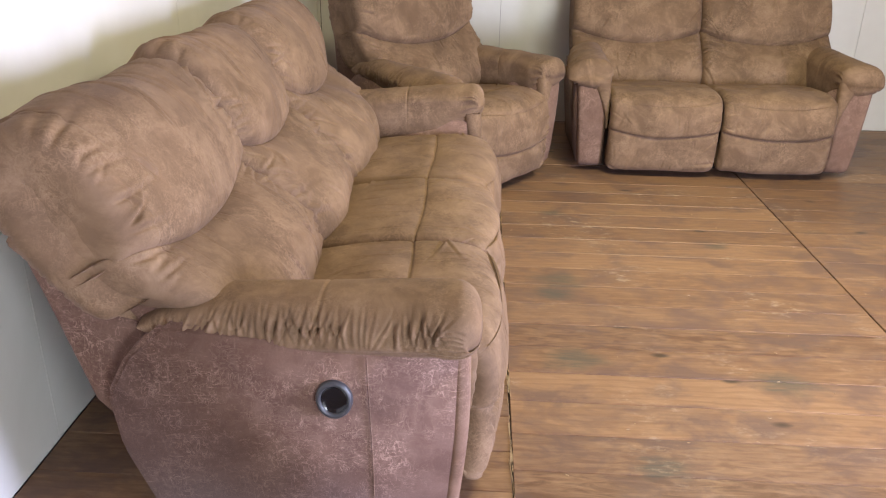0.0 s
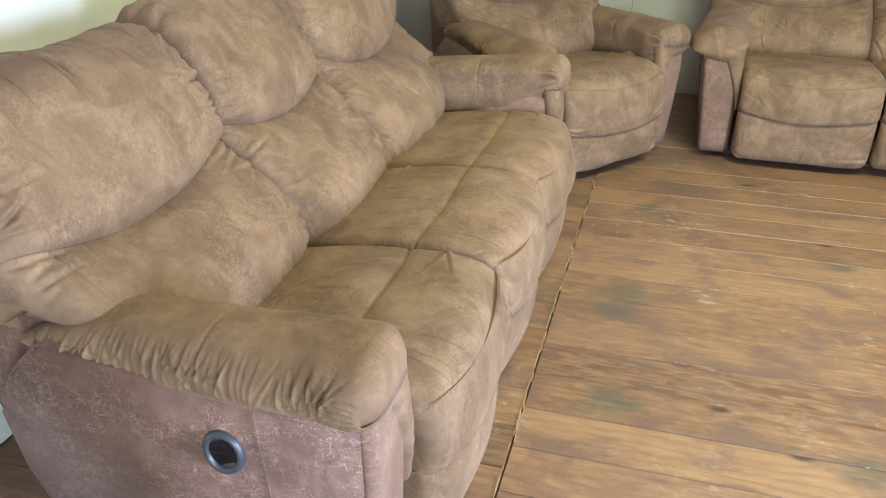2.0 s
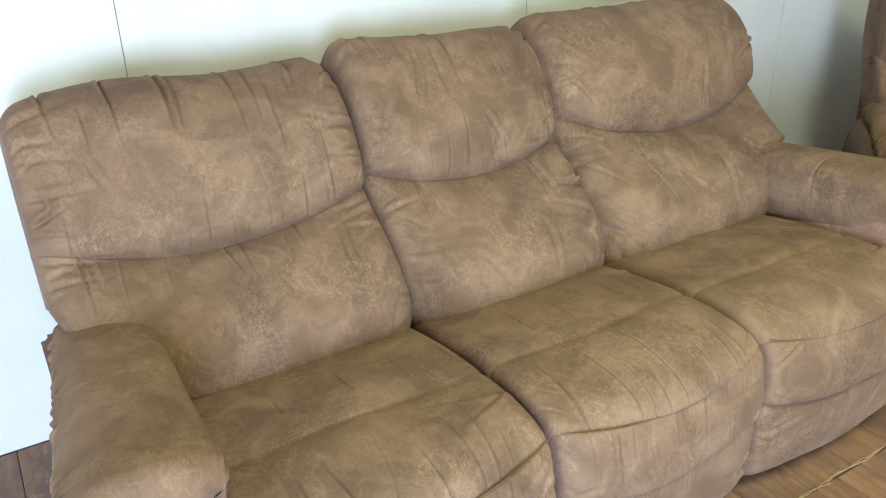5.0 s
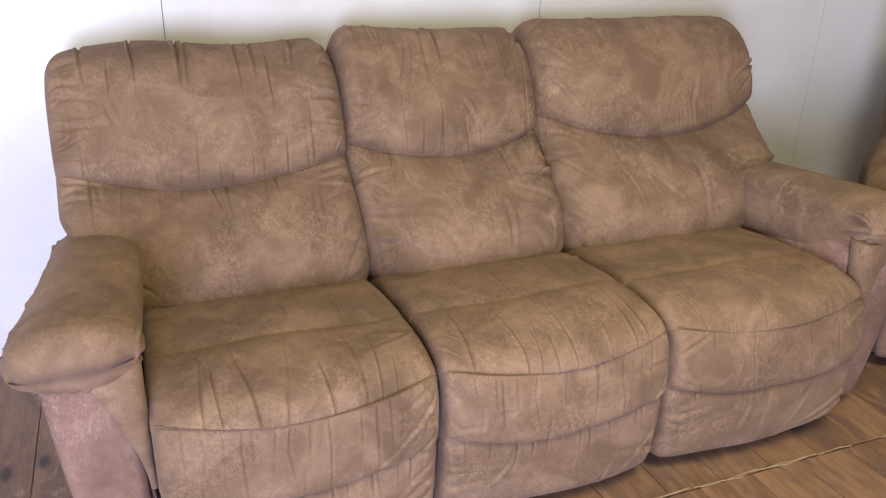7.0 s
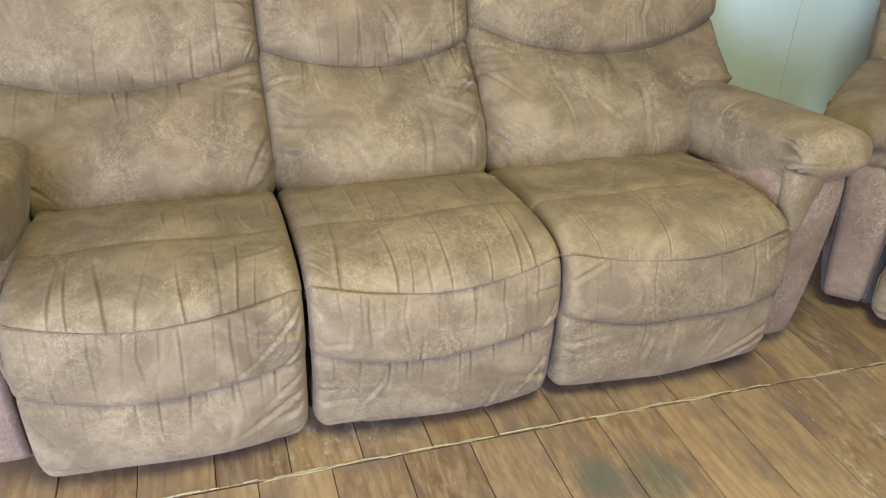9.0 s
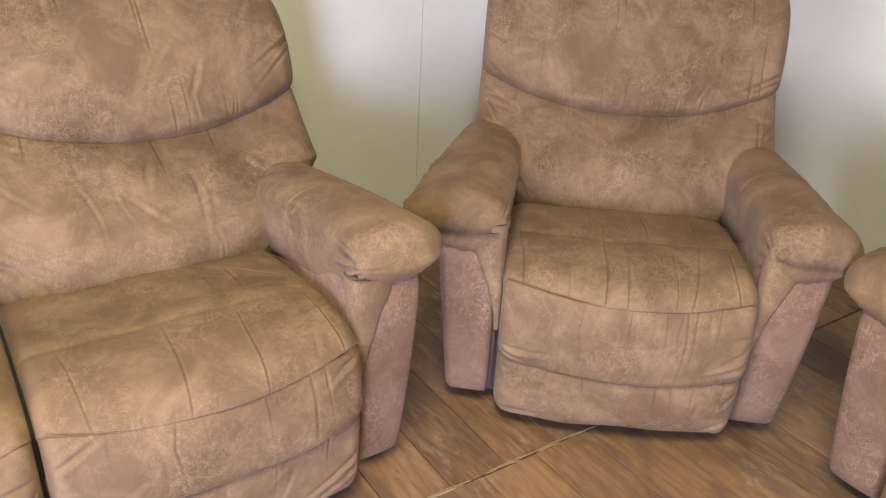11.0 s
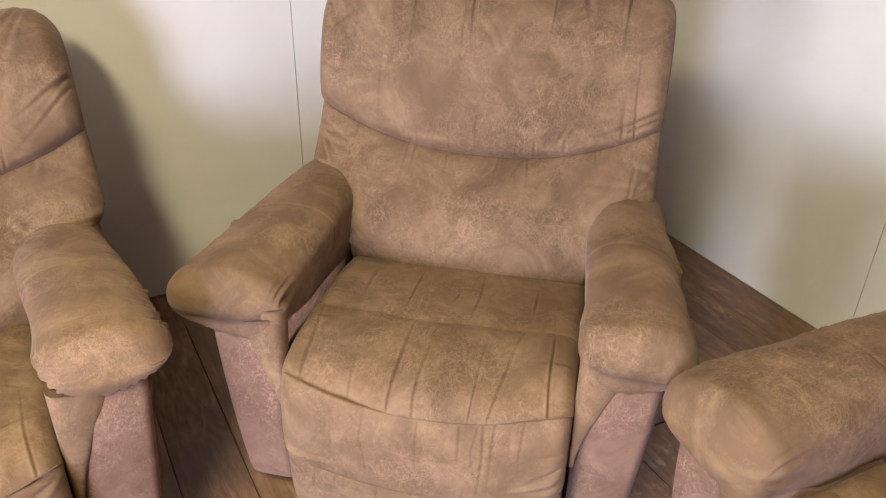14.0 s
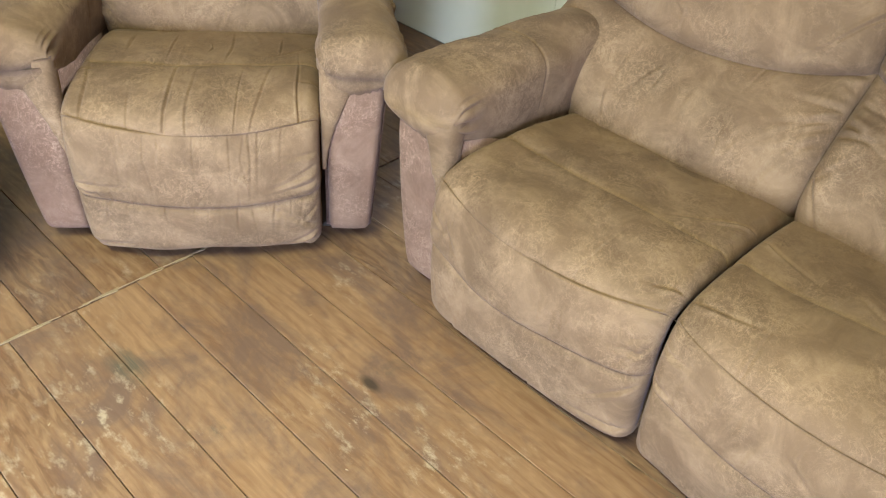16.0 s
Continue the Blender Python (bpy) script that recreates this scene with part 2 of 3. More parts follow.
def smooth_curve(points, n=600):
    """A rounded curve through control points; returns a function of s in 0..1 giving y, z and the outward normal."""
    p = np.array(points, float)
    for _ in range(4):
        q = np.empty((2 * len(p) - 2, 2))
        q[0::2], q[1::2] = p[:-1] * 0.75 + p[1:] * 0.25, p[:-1] * 0.25 + p[1:] * 0.75
        p = np.vstack([p[:1], q, p[-1:]])
    seg = np.hypot(*np.diff(p, axis=0).T)
    a = np.concatenate([[0], np.cumsum(seg)])
    s = np.linspace(0, a[-1], n)
    y, z = np.interp(s, a, p[:, 0]), np.interp(s, a, p[:, 1])
    ty, tz = np.gradient(y, s), np.gradient(z, s)
    L = np.hypot(ty, tz)
    s01 = s / a[-1]
    return {"s": s01, "y": y, "z": z, "ny": tz / L, "nz": -ty / L, "len": a[-1]}


def curve_at(c, s):
    return [np.interp(s, c["s"], c[k]) for k in ("y", "z", "ny", "nz")]


def near_s(c, y, z):
    return float(c["s"][np.argmin((c["y"] - y) ** 2 + (c["z"] - z) ** 2)])


def panel(name, prof, side, x0, x1, sa, sb, parent, material, seed, bulge=0.02, power=0.5, edge=0.035, seam=0.012,
          lump=0.004, pleats=(), front=0.0, cross=(), label="", tuck=0.05, deep=0.06, waist=0.0, step=0.0028, shape=None, folds=9, droop=0.45, wr=1.0, fold_d=0.0080, crumple=0, crumple_d=0.004, tstep=0.0042):
    """An upholstered panel stretched over the profile between two seam curves sa(u), sb(u) (u from -1 to 1 across).
    side: +1 or -1, which way the profile's normal points outward. pleats: (end, count, length, depth) gathers at end 0 or 1.
    cross: stitched grooves at a fraction between the seams."""
    rng = np.random.default_rng(seed)
    w = x1 - x0
    nx = int(w / step) + 1
    u = np.concatenate([np.linspace(-1.0, -1.0, 4), np.linspace(-1, 1, nx), np.linspace(1.0, 1.0, 4)])
    ins = np.concatenate([np.linspace(1, 0.25, 4), np.zeros(nx), np.linspace(0.25, 1, 4)])
    L = prof["len"] * abs(sb(0.0) - sa(0.0))
    nt = max(14, int(L / tstep))
    t = np.concatenate([[0, 0], np.linspace(0, 1, nt), [1, 1]])
    inst = np.concatenate([[1, 0.4], np.zeros(nt), [0.4, 1]])
    T, U = np.meshgrid(t, u, indexing="ij")
    IT, IU = np.meshgrid(inst, ins, indexing="ij")
    S = sa(U) + T * (sb(U) - sa(U))
    y, z, ny, nz = curve_at(prof, S)
    ny, nz = ny * side, nz * side
    et = np.minimum(T, 1 - T) * L
    eu = (1 - np.abs(U)) * w / 2
    p0, p1 = power if isinstance(power, tuple) else (power, power)
    peak = p0 / (p0 + p1)
    d = bulge * (np.clip(T / peak, 0, None) ** p0 * np.clip((1 - T) / (1 - peak), 0, None) ** p1) * (1 - droop * np.abs(U) ** 2.6)
    r = edge
    d -= r - np.sqrt(np.maximum(0, r * r - (r - np.minimum(eu, r)) ** 2))
    s0_, s1_ = seam if isinstance(seam, tuple) else (seam, seam)
    d -= np.where(T < 0.5, s0_, s1_) * np.exp(-(et / 0.011) ** 2)
    X = (x0 + x1) / 2 + U * (w / 2)
    X = X + np.sign(U) * waist * np.clip(4 * T * (1 - T), 0, 1)
    X = X - np.sign(U) * 0.012 * IU
    lumps = np.zeros_like(d)
    for _ in range(7):
        kx, ks, ph = rng.normal(0, 11), rng.normal(0, 14), rng.uniform(0, 6.3)
        lumps += np.sin(kx * X + ks * S * prof["len"] + ph)
    d += lump * lumps / 2.2 * np.minimum(1, eu / 0.05)
    for end, count, length, depth in pleats:
        count, depth = round(count * wr), depth * (0.30 + 0.70 * min(wr, 1.0))
        dist = np.abs(T - end) * L
        for q in range(count):
            xi, slant = -0.86 + 1.72 * (q + 0.5 + rng.normal(0, 0.33)) / max(1, count), rng.normal(0, 0.07)
            ln, wd, dp = length * rng.uniform(0.35, 1.2), rng.uniform(0.0019, 0.0036), depth * rng.uniform(0.3, 1.1)
            off = X - ((x0 + x1) / 2 + xi * w / 2) - slant * dist - 0.0015 * np.sin(dist * 30 + xi * 9)
            fade = np.exp(-(dist / ln) ** 2.5) * (1 - 0.85 * np.exp(-(et / 0.008) ** 2))
            d += fade * dp * (-np.exp(-(off / wd) ** 2) + 0.42 * np.exp(-((off - 1.9 * wd) / (1.3 * wd)) ** 2))
    # short drag folds running in from the side edges
    for _ in range(round(folds * (0.4 + 0.6 * wr))):
        sgn, tt, ln = rng.choice([-1, 1]), rng.uniform(0.03, 0.97), rng.uniform(0.02, 0.12)
        off = (T - tt) * L - rng.normal(0, 0.5) * eu
        d += np.where(np.sign(U) == sgn, 1, 0) * np.exp(-(eu / ln) ** 2) * (1 - np.exp(-(eu / 0.016) ** 2)) * fold_d * rng.uniform(0.4, 1.2) * (-np.exp(-(off / 0.0055) ** 2) + 0.6 * np.exp(-((off - 0.011) / 0.009) ** 2))
    # soft crumples across the face
    for _ in range(round(crumple)):
        cx, cs, an, ln = rng.uniform(x0, x1), rng.uniform(0.05, 0.95) * L, rng.normal(1.57, 0.5), rng.uniform(0.015, 0.055)
        a = (X - cx) * math.cos(an) + (T * L - cs) * math.sin(an)
        b = -(X - cx) * math.sin(an) + (T * L - cs) * math.cos(an)
        b = b + 0.15 * a * rng.normal() + 2.0 * a * a * rng.normal()
        wd = rng.uniform(0.0035, 0.008)
        d += np.exp(-(a / ln) ** 2) * crumple_d * rng.uniform(0.3, 1.0) * (-np.exp(-(b / wd) ** 2) + 0.8 * np.exp(-((b - 1.8 * wd) / (1.3 * wd)) ** 2)) * np.minimum(1, et / 0.03)
    for at, bow, depth in cross:
        off = (T - at - bow * U ** 2) * L
        d -= depth * np.exp(-(off / 0.0036) ** 2) + 0.5 * depth * np.exp(-(off / 0.018) ** 2)
    d -= deep * IT + tuck * IU
    Y, Z = y + d * ny, z + d * nz
    Y = Y + front * (1 - U ** 2)
    if shape is not None:
        X, Y, Z = shape(X, Y, Z, U, T)
    verts = np.stack([X, Y, Z], -1).reshape(-1, 3)
    return mesh_object(name, verts, grid_faces(len(t), len(u), flip=side > 0), material, parent, label)


def seam_thread(name, prof, side, x0, x1, sc, off, parent, front=0.0, radius=0.0013):
    """A stitched welt that follows a seam curve."""
    u = np.linspace(-0.97, 0.97, 60)
    y, z, ny, nz = curve_at(prof, sc(u))
    xs = (x0 + x1) / 2 + u * (x1 - x0) / 2
    ys, zs = y + off * ny * side + front * (1 - u ** 2), z + off * nz * side
    ring = [(math.cos(a) * radius, math.sin(a) * radius) for a in (0, 1.57, 3.14, 4.71)]
    verts = [(x, yy + a, zz + b) for x, yy, zz in zip(xs, ys, zs) for a, b in ring]
    return mesh_object(name, verts, grid_faces(60, 4, wrap=True), M_THREAD, parent)


# ---- upholstered reclining seats ----
SEAT = smooth_curve([(-0.70, 0.335), (-0.60, 0.395), (-0.42, 0.435), (-0.25, 0.455), (-0.10, 0.462), (-0.015, 0.435), (0.000, 0.36),
                     (0.000, 0.28), (-0.005, 0.20), (-0.015, 0.11), (-0.028, 0.045), (-0.09, 0.030)])


def back_curve(top, lean=0.0):
    k = (top - 0.40) / 0.54
    pts = [(-0.66, 0.385), (-0.585, 0.400), (-0.555, 0.445), (-0.580, 0.52), (-0.645, 0.60), (-0.715, 0.68), (-0.765, 0.78), (-0.815, 0.87), (-0.860, 0.925), (-0.920, 0.945), (-0.970, 0.91), (-0.955, 0.78), (-0.86, 0.60), (-0.80, 0.48)]
    return smooth_curve([(y - lean * (z - 0.4), 0.40 + (z - 0.40) * k) for y, z in pts])


def seat_section(x0, x1, thing, seed, wr=1.0, pleat=8, low=0.262):
    s_bk, s_mid = near_s(SEAT, -0.70, 0.335), near_s(SEAT, -0.27, 0.452)
    s_nose, s_low, s_end = near_s(SEAT, -0.02, 0.435), near_s(SEAT, 0.0, low), near_s(SEAT, -0.06, 0.036)
    smile = lambda base, dip: (lambda u: base + dip / SEAT["len"] * (1 - np.asarray(u) ** 2))
    a, b, c, e = smile(s_bk, 0), smile(s_nose, 0.035), smile(s_low, 0.035), smile(s_end, 0)
    g = 0.003
    mid = (s_mid - s_bk) / (s_nose - s_bk)
    cushion = panel("seat_cushion", SEAT, -1, x0 + g, x1 - g, a, lambda u: b(u) + 0.0008, thing, M_SUEDE, seed, wr=wr, bulge=0.018, power=(0.6, 1.25), edge=0.034, seam=(0.0, 0.0012),
                    pleats=((1, pleat, 0.20, 0.0070), (0.50, 6, 0.07, 0.0050)), front=0.0, cross=((mid + 0.012, 0.03, 0.0070),), tstep=0.0026, crumple=6, crumple_d=0.0025, step=0.0018,
                    shape=lambda X, Y, Z, U, T: (X, Y + 0.028 * (1 - U ** 2) * T ** 2, Z))
    panel("front_panel", SEAT, -1, x0 + g + 0.0015, x1 - g - 0.0015, b, c, thing, M_SUEDE, seed + 1, wr=wr, bulge=0.016, power=(1.25, 0.34), edge=0.034, seam=(0.0012, 0.010), crumple=10, crumple_d=0.003,
          pleats=((0, pleat, 0.10, 0.0035), (0.3, 5, 0.10, 0.004), (1, pleat // 2, 0.06, 0.004)), front=0.028)
    panel("footrest_panel", SEAT, -1, x0 + g + 0.003, x1 - g - 0.003, lambda u: c(u) - 0.005, e, thing, M_SUEDE, seed + 2, wr=wr, bulge=0.012, power=(0.7, 0.45), edge=0.034, seam=(0.010, 0.004), crumple=8, crumple_d=0.003,
          pleats=((0, pleat + 3, 0.06, 0.0055),), front=0.028)
    seam_thread("front_welt", SEAT, -1, x0 + g, x1 - g, b, 0.0, cushion, 0.026)


def back_section(x0, x1, thing, seed, top, dip=0.075, lean=0.0, ears=0.0, cut=(0.0, 0.0), pleat=9, seam_z=0.330, wr=1.0):
    """Two stuffed cushions, the head cushion rolling over the lumbar one at a sagging seam, on an upholstered shell."""
    prof = back_curve(top, lean)
    g = -0.003
    k = (top - 0.40) / 0.54
    s0, s_end = near_s(prof, -0.66, 0.385), near_s(prof, -0.83 - lean * 0.15, 0.40 + 0.15 * k)
    s_seam = near_s(prof, -0.735 - (seam_z - 0.33) * 0.5 - lean * 0.32, 0.40 + seam_z * k)
    lo = lambda u: s0 + 0.0 * np.asarray(u)
    sm = lambda u: s_seam - dip * 1.35 / prof["len"] * (1 - np.abs(np.asarray(u)) ** 2.2)
    hi = lambda u: s_end + 0.0 * np.asarray(u)

    def wings(X, Y, Z, U, T):
        hi_z = np.clip((Z - 0.75) / 0.25, 0, 1)
        return X, Y, Z + ears * (np.abs(U) ** 2.5) * hi_z - 0.020 * np.clip((np.abs(U) - 0.80) / 0.20, 0, 1) ** 2 * hi_z

    def lower(X, Y, Z, U, T):
        # the lumbar cushion narrows towards the seat where it passes between the arms
        down = np.clip((0.61 - Z) / 0.16, 0, 1) ** 1.3
        return X + np.where(U < 0, cut[0], -cut[1]) * down * np.abs(U) ** 1.5, Y, Z

    panel("lumbar_cushion", prof, 1, x0 + g, x1 - g, lo, lambda u: sm(u) + 0.012 / prof["len"], thing, M_SUEDE, seed, wr=wr, bulge=0.080, power=(0.36, 0.62), edge=0.058, seam=(0.004, 0.016), lump=0.007, droop=0.34, crumple=16, crumple_d=0.005,
          pleats=((1, pleat, 0.09, 0.0070), (0, 5, 0.10, 0.004)), shape=lower, folds=40, fold_d=0.009, tuck=0.06)
    panel("head_cushion", prof, 1, x0 + g + 0.0016, x1 - g - 0.0016, lambda u: sm(u) - 0.010 / prof["len"], hi, thing, M_SUEDE, seed + 1, wr=wr, bulge=0.092, power=(0.30, 0.50), edge=0.055, seam=(0.014, 0.004), lump=0.007, droop=0.22, crumple=20, crumple_d=0.006,
          pleats=((0, pleat, 0.07, 0.008), (0, 3, 0.20, 0.006), (0.42, 6, 0.09, 0.013), (0.33, 2, 0.05, 0.007)), shape=wings, folds=48, tuck=0.075, fold_d=0.010)
    shell = bmesh.new()
    outline = [(-0.66, 0.38), (-0.70, 0.40 + 0.20 * k), (-0.775, 0.40 + 0.34 * k), (-0.85, 0.40 + 0.45 * k), (-0.92, 0.40 + 0.49 * k), (-0.985, 0.40 + 0.47 * k), (-1.005, 0.40 + 0.40 * k), (-0.955, 0.58), (-0.893, 0.33), (-0.86, 0.29), (-0.78, 0.30)]
    loops = [[shell.verts.new((x, y - lean * (z - 0.4), z)) for y, z in outline] for x in (x0 + (0.034 if cut[0] else 0.001), x1 - (0.034 if cut[1] else 0.001))]
    n = len(outline)
    shell.faces.new(loops[0])
    shell.faces.new(loops[1][::-1])
    for i in range(n):
        shell.faces.new((loops[0][i], loops[1][i], loops[1][(i + 1) % n], loops[0][(i + 1) % n])[::-1])
    bmesh.ops.recalc_face_normals(shell, faces=shell.faces[:])
    part("back_shell", shell, M_SIDE, thing, "plain suede back of the seat")
    # boxing that closes the cushion's open ends above the arms
    s_top = near_s(prof, -0.92 - lean * 0.54, 0.40 + 0.545 * k)
    na, nb = 60, 14
    a, b = np.meshgrid(np.linspace(0, 1, na), np.linspace(0, 1, nb), indexing="ij")
    fy, fz, fny, fnz = curve_at(prof, s0 + 0.06 + a * (s_top - s0 - 0.06))
    fy, fz = fy - 0.040 * fny, fz - 0.040 * fnz
    ry, rz, rny, rnz = curve_at(prof, s_end - a * (s_end - s_top))
    ry, rz = ry - 0.040 * rny, rz - 0.040 * rnz
    for sgn, c in ((-1, cut[0]), (1, cut[1])):
        if c > 0.0:
            down = np.clip((0.61 - fz) / 0.16, 0, 1) ** 1.3
            X = (x0 if sgn < 0 else x1) - sgn * (0.013 - 0.004 * 4 * b * (1 - b) + 0.004 * np.sin(a * 40 + b * 5) * b * (1 - b) + c * down * (1 - b) * 0.95)
            Yb, Zb = fy + (ry - fy) * b, fz + (rz - fz) * b
            mesh_object("side_boxing", np.stack([X, Yb, Zb], -1).reshape(-1, 3), grid_faces(na, nb, flip=sgn > 0), M_SUEDE, thing, "flat suede boxing strip closing the cushion end")
            fr = np.stack([X[:, 0] + sgn * 0.001, fy[:, 0], fz[:, 0]], -1)
            ringq = [(math.cos(q) * 0.0024, math.sin(q) * 0.0024) for q in (0, 1.57, 3.14, 4.71)]
            mesh_object("boxing_welt", [(p[0] + q0, p[1] + q1, p[2]) for p in fr for q0, q1 in ringq], grid_faces(na, 4, wrap=True), M_THREAD, thing, "stitched welt along the cushion end")


def arm(inner, outer, sign, thing, seed, handle=False, over_f=0.040, rise=0.02, lift=0.0, tilt=0.0, raise_pad=0.0):
    """Padded arm: stuffed pad over a flat side panel, with a front panel and a flap that tapers down inside the front edge.
    inner, outer: distances from the middle; sign: which end."""
    rng = np.random.default_rng(seed)
    # side body, narrowing towards the floor
    body = bmesh.new()
    outline = [(-0.095, 0.030), (-0.075, 0.30), (-0.070, 0.52), (-0.40, 0.545), (-0.70, 0.555), (-0.79, 0.47), (-0.845, 0.37), (-0.835, 0.22), (-0.775, 0.030)]
    rows = []
    for x, taper in ((inner + 0.004, 0.0), (outer, 0.040)):
        rows.append([body.verts.new((sign * (x - taper * max(0, 0.5 - z) / 0.47), y, z)) for y, z in outline])
    n = len(outline)
    body.faces.new(rows[0])
    body.faces.new(rows[1][::-1])
    for i in range(n):
        body.faces.new((rows[0][i], rows[1][i], rows[1][(i + 1) % n], rows[0][(i + 1) % n]))
    bmesh.ops.recalc_face_normals(body, faces=body.faces[:])
    bmesh.ops.bevel(body, geom=body.edges[:], offset=0.014, segments=3, affect='EDGES')
    body_ob = part("arm_body", body, M_SIDE, thing, "scuffed suede side panel, darkened and reddened for its shade", smooth=True)
    stitch = bmesh.new()
    zs = np.linspace(0.036, 0.500, 30)
    rings = [[stitch.verts.new((sign * (outer - 0.040 * (0.5 - z) / 0.47 + 0.0006 + 0.0012 * math.cos(q)), -0.270 + 0.003 * math.sin(z * 9) + 0.0014 * math.sin(q), z)) for q in (0.0, 1.57, 3.14, 4.71)] for z in zs]
    for r0, r1 in zip(rings, rings[1:]):
        for q in range(4):
            stitch.faces.new((r0[q], r0[(q + 1) % 4], r1[(q + 1) % 4], r1[q]))
    bmesh.ops.recalc_face_normals(stitch, faces=stitch.faces[:])
    part("side_seam", stitch, M_FRONT, body_ob, smooth=True)
    # stuffed pad: flat-topped roll, deep on the inside, overhanging outside, widening towards the front
    nv, nr = 260, 120
    v = np.linspace(0, 1, nv)
    yy = -0.765 + 0.728 * v
    wide = 0.014 + over_f * v
    xi, xo = inner - 0.008 - 0.014 * (1 - v), outer + wide - 0.036 * (1 - v)
    xm, half = (xi + xo) / 2, (xo - xi) / 2
    zc = 0.548 + rise + raise_pad - 0.006 * v + tilt * (v - 0.5)
    up = 0.052 + lift - 0.008 * v ** 3
    endf = np.clip(1 - np.clip((v - 0.925) / 0.075, 0, 1) ** 2.3, 0, 1) ** 0.48
    endr = np.clip(1 - np.clip((0.30 - v) / 0.30, 0, 1) ** 2.4, 0, 1) ** 0.5
    sc = endf * endr
    ang = np.linspace(0, 2 * math.pi, nr, endpoint=False)
    A, V = np.meshgrid(ang, v, indexing="xy")
    ca, sa_ = np.cos(A), np.sin(A)
    px, pz = np.sign(ca) * np.abs(ca) ** (2 / 2.1), np.sign(sa_) * np.abs(sa_) ** (2 / 2.15)
    YY, SC = yy[:, None], sc[:, None]
    blend = np.clip(0.5 - 0.62 * px, 0, 1)
    down = (0.070 + 0.045 * blend + 0.12 * blend * (1 - np.clip((V - 0.72) / 0.26, 0, 1)))
    lump = sum(np.sin(rng.normal(0, 13) * YY + rng.integers(1, 4) * A + rng.uniform(0, 6)) for _ in range(5)) * 0.0018
    # gathers along the lower outer edge and round the front end
    low = np.exp(-((A - (2 * math.pi + 0.26)) / 0.48) ** 2) + np.exp(-((A - 0.26) / 0.48) ** 2)
    gath = np.zeros_like(A)
    for _ in range(105):
        c0, wd = rng.uniform(-0.72, -0.10), rng.uniform(0.0022, 0.0042)
        off = YY - c0 - 0.02 * rng.normal() * sa_
        gath += rng.uniform(0.3, 1.0) * (-np.exp(-(off / wd) ** 2) + 0.5 * np.exp(-((off - 2 * wd) / (1.4 * wd)) ** 2))
    seamy = np.exp(-((YY + 0.37) / 0.0035) ** 2) * np.clip(sa_ + 0.5, 0, 1)
    frontg = np.clip((V - 0.84) / 0.08, 0, 1) * np.clip((0.985 - V) / 0.02, 0, 1) * np.clip(np.sin(A * 30 + 2.4 * np.sin(A * 5) + seed) + 0.2 * np.sin(A * 47), -1, 0.5) * np.clip(0.65 - sa_, 0, 1) * 0.0062
    R = 1 + (lump + gath * low * 0.0055 - seamy * 0.0045 + frontg) / 0.09
    X = xm[:, None] + (half * (0.86 + 0.14 * sc))[:, None] * px * R
    Z = zc[:, None] + np.where(pz > 0, up[:, None] * pz, down * pz) * SC * R
    Z = Z - (0.034 * (1 - endf))[:, None]
    Z = Z - 0.016 * np.clip((X - xm[:, None]) / half[:, None], 0, 1) ** 2 * (0.4 + 0.6 * V)
    Y = YY - 0.028 * np.clip(px, -1, 1) ** 4 * np.clip((V - 0.8) / 0.2, 0, 1)
    verts = np.stack([sign * X, Y, Z], -1).reshape(-1, 3)
    faces = grid_faces(nv, nr, wrap=True, flip=sign < 0)
    faces += [tuple(range(nr))[::sign], tuple((nv - 1) * nr + j for j in range(nr))[::-sign]]
    pad = mesh_object("arm_pad", verts, faces, M_SUEDE, thing, "stuffed arm pad with gathered edges")
    # front panel below the pad, set proud of the body
    fp = smooth_curve([(-0.11, 0.55), (-0.064, 0.535), (-0.066, 0.30), (-0.080, 0.10), (-0.088, 0.045), (-0.12, 0.034)])
    xs = sorted((sign * (inner + 0.012), sign * (outer - 0.006)))

    def taper(X, Y, Z, U, T):
        return X - sign * 0.036 * np.clip((0.5 - Z) / 0.47, 0, 1) * (0.5 + 0.5 * U * sign), Y, Z

    panel("arm_front", fp, -1, xs[0], xs[1], lambda u: 0.0 * np.asarray(u), lambda u: 1.0 + 0.0 * np.asarray(u), thing, M_FRONT, seed + 5,
          bulge=0.010, power=0.5, edge=0.022, seam=0.0, lump=0.002, tuck=0.02, deep=0.01, shape=taper, folds=0)
    # inner flap
    m = 40
    vv = np.linspace(0, 1, m)
    aa = np.linspace(0, 2 * math.pi, 20, endpoint=False)
    xin = inner - 0.004 + 0.0 * vv
    xout = inner + 0.010 + 0.110 * (1 - vv) ** 1.7
    wv, xc = ((xout - xin) / 2)[:, None], ((xout + xin) / 2)[:, None]
    dv = (0.030 * (1 - vv) ** 0.5 + 0.009)[:, None]
    ca2, sa2 = np.cos(aa)[None], np.sin(aa)[None]
    fx = xc + wv * np.sign(ca2) * np.abs(ca2) ** 0.75
    ruck = 0.0022 * np.sin(vv * 34 + 2 * np.sin(vv * 9))[:, None] * (1 + ca2) / 2
    fy = (-0.092 + 0.020 * np.sin(np.minimum(vv * 2.2, 1.57)))[:, None] + (dv + ruck) * np.sign(sa2) * np.abs(sa2) ** 0.7
    fz = (0.545 - 0.290 * vv)[:, None] + 0 * fx
    fv = np.stack([sign * fx, fy, fz], -1).reshape(-1, 3)
    mesh_object("arm_flap", fv, grid_faces(m, 20, wrap=True, flip=sign > 0) + [tuple(range(20))[::-sign], tuple((m - 1) * 20 + j for j in range(20))[::sign]], M_SUEDE, thing, "tapering suede flap inside the arm")
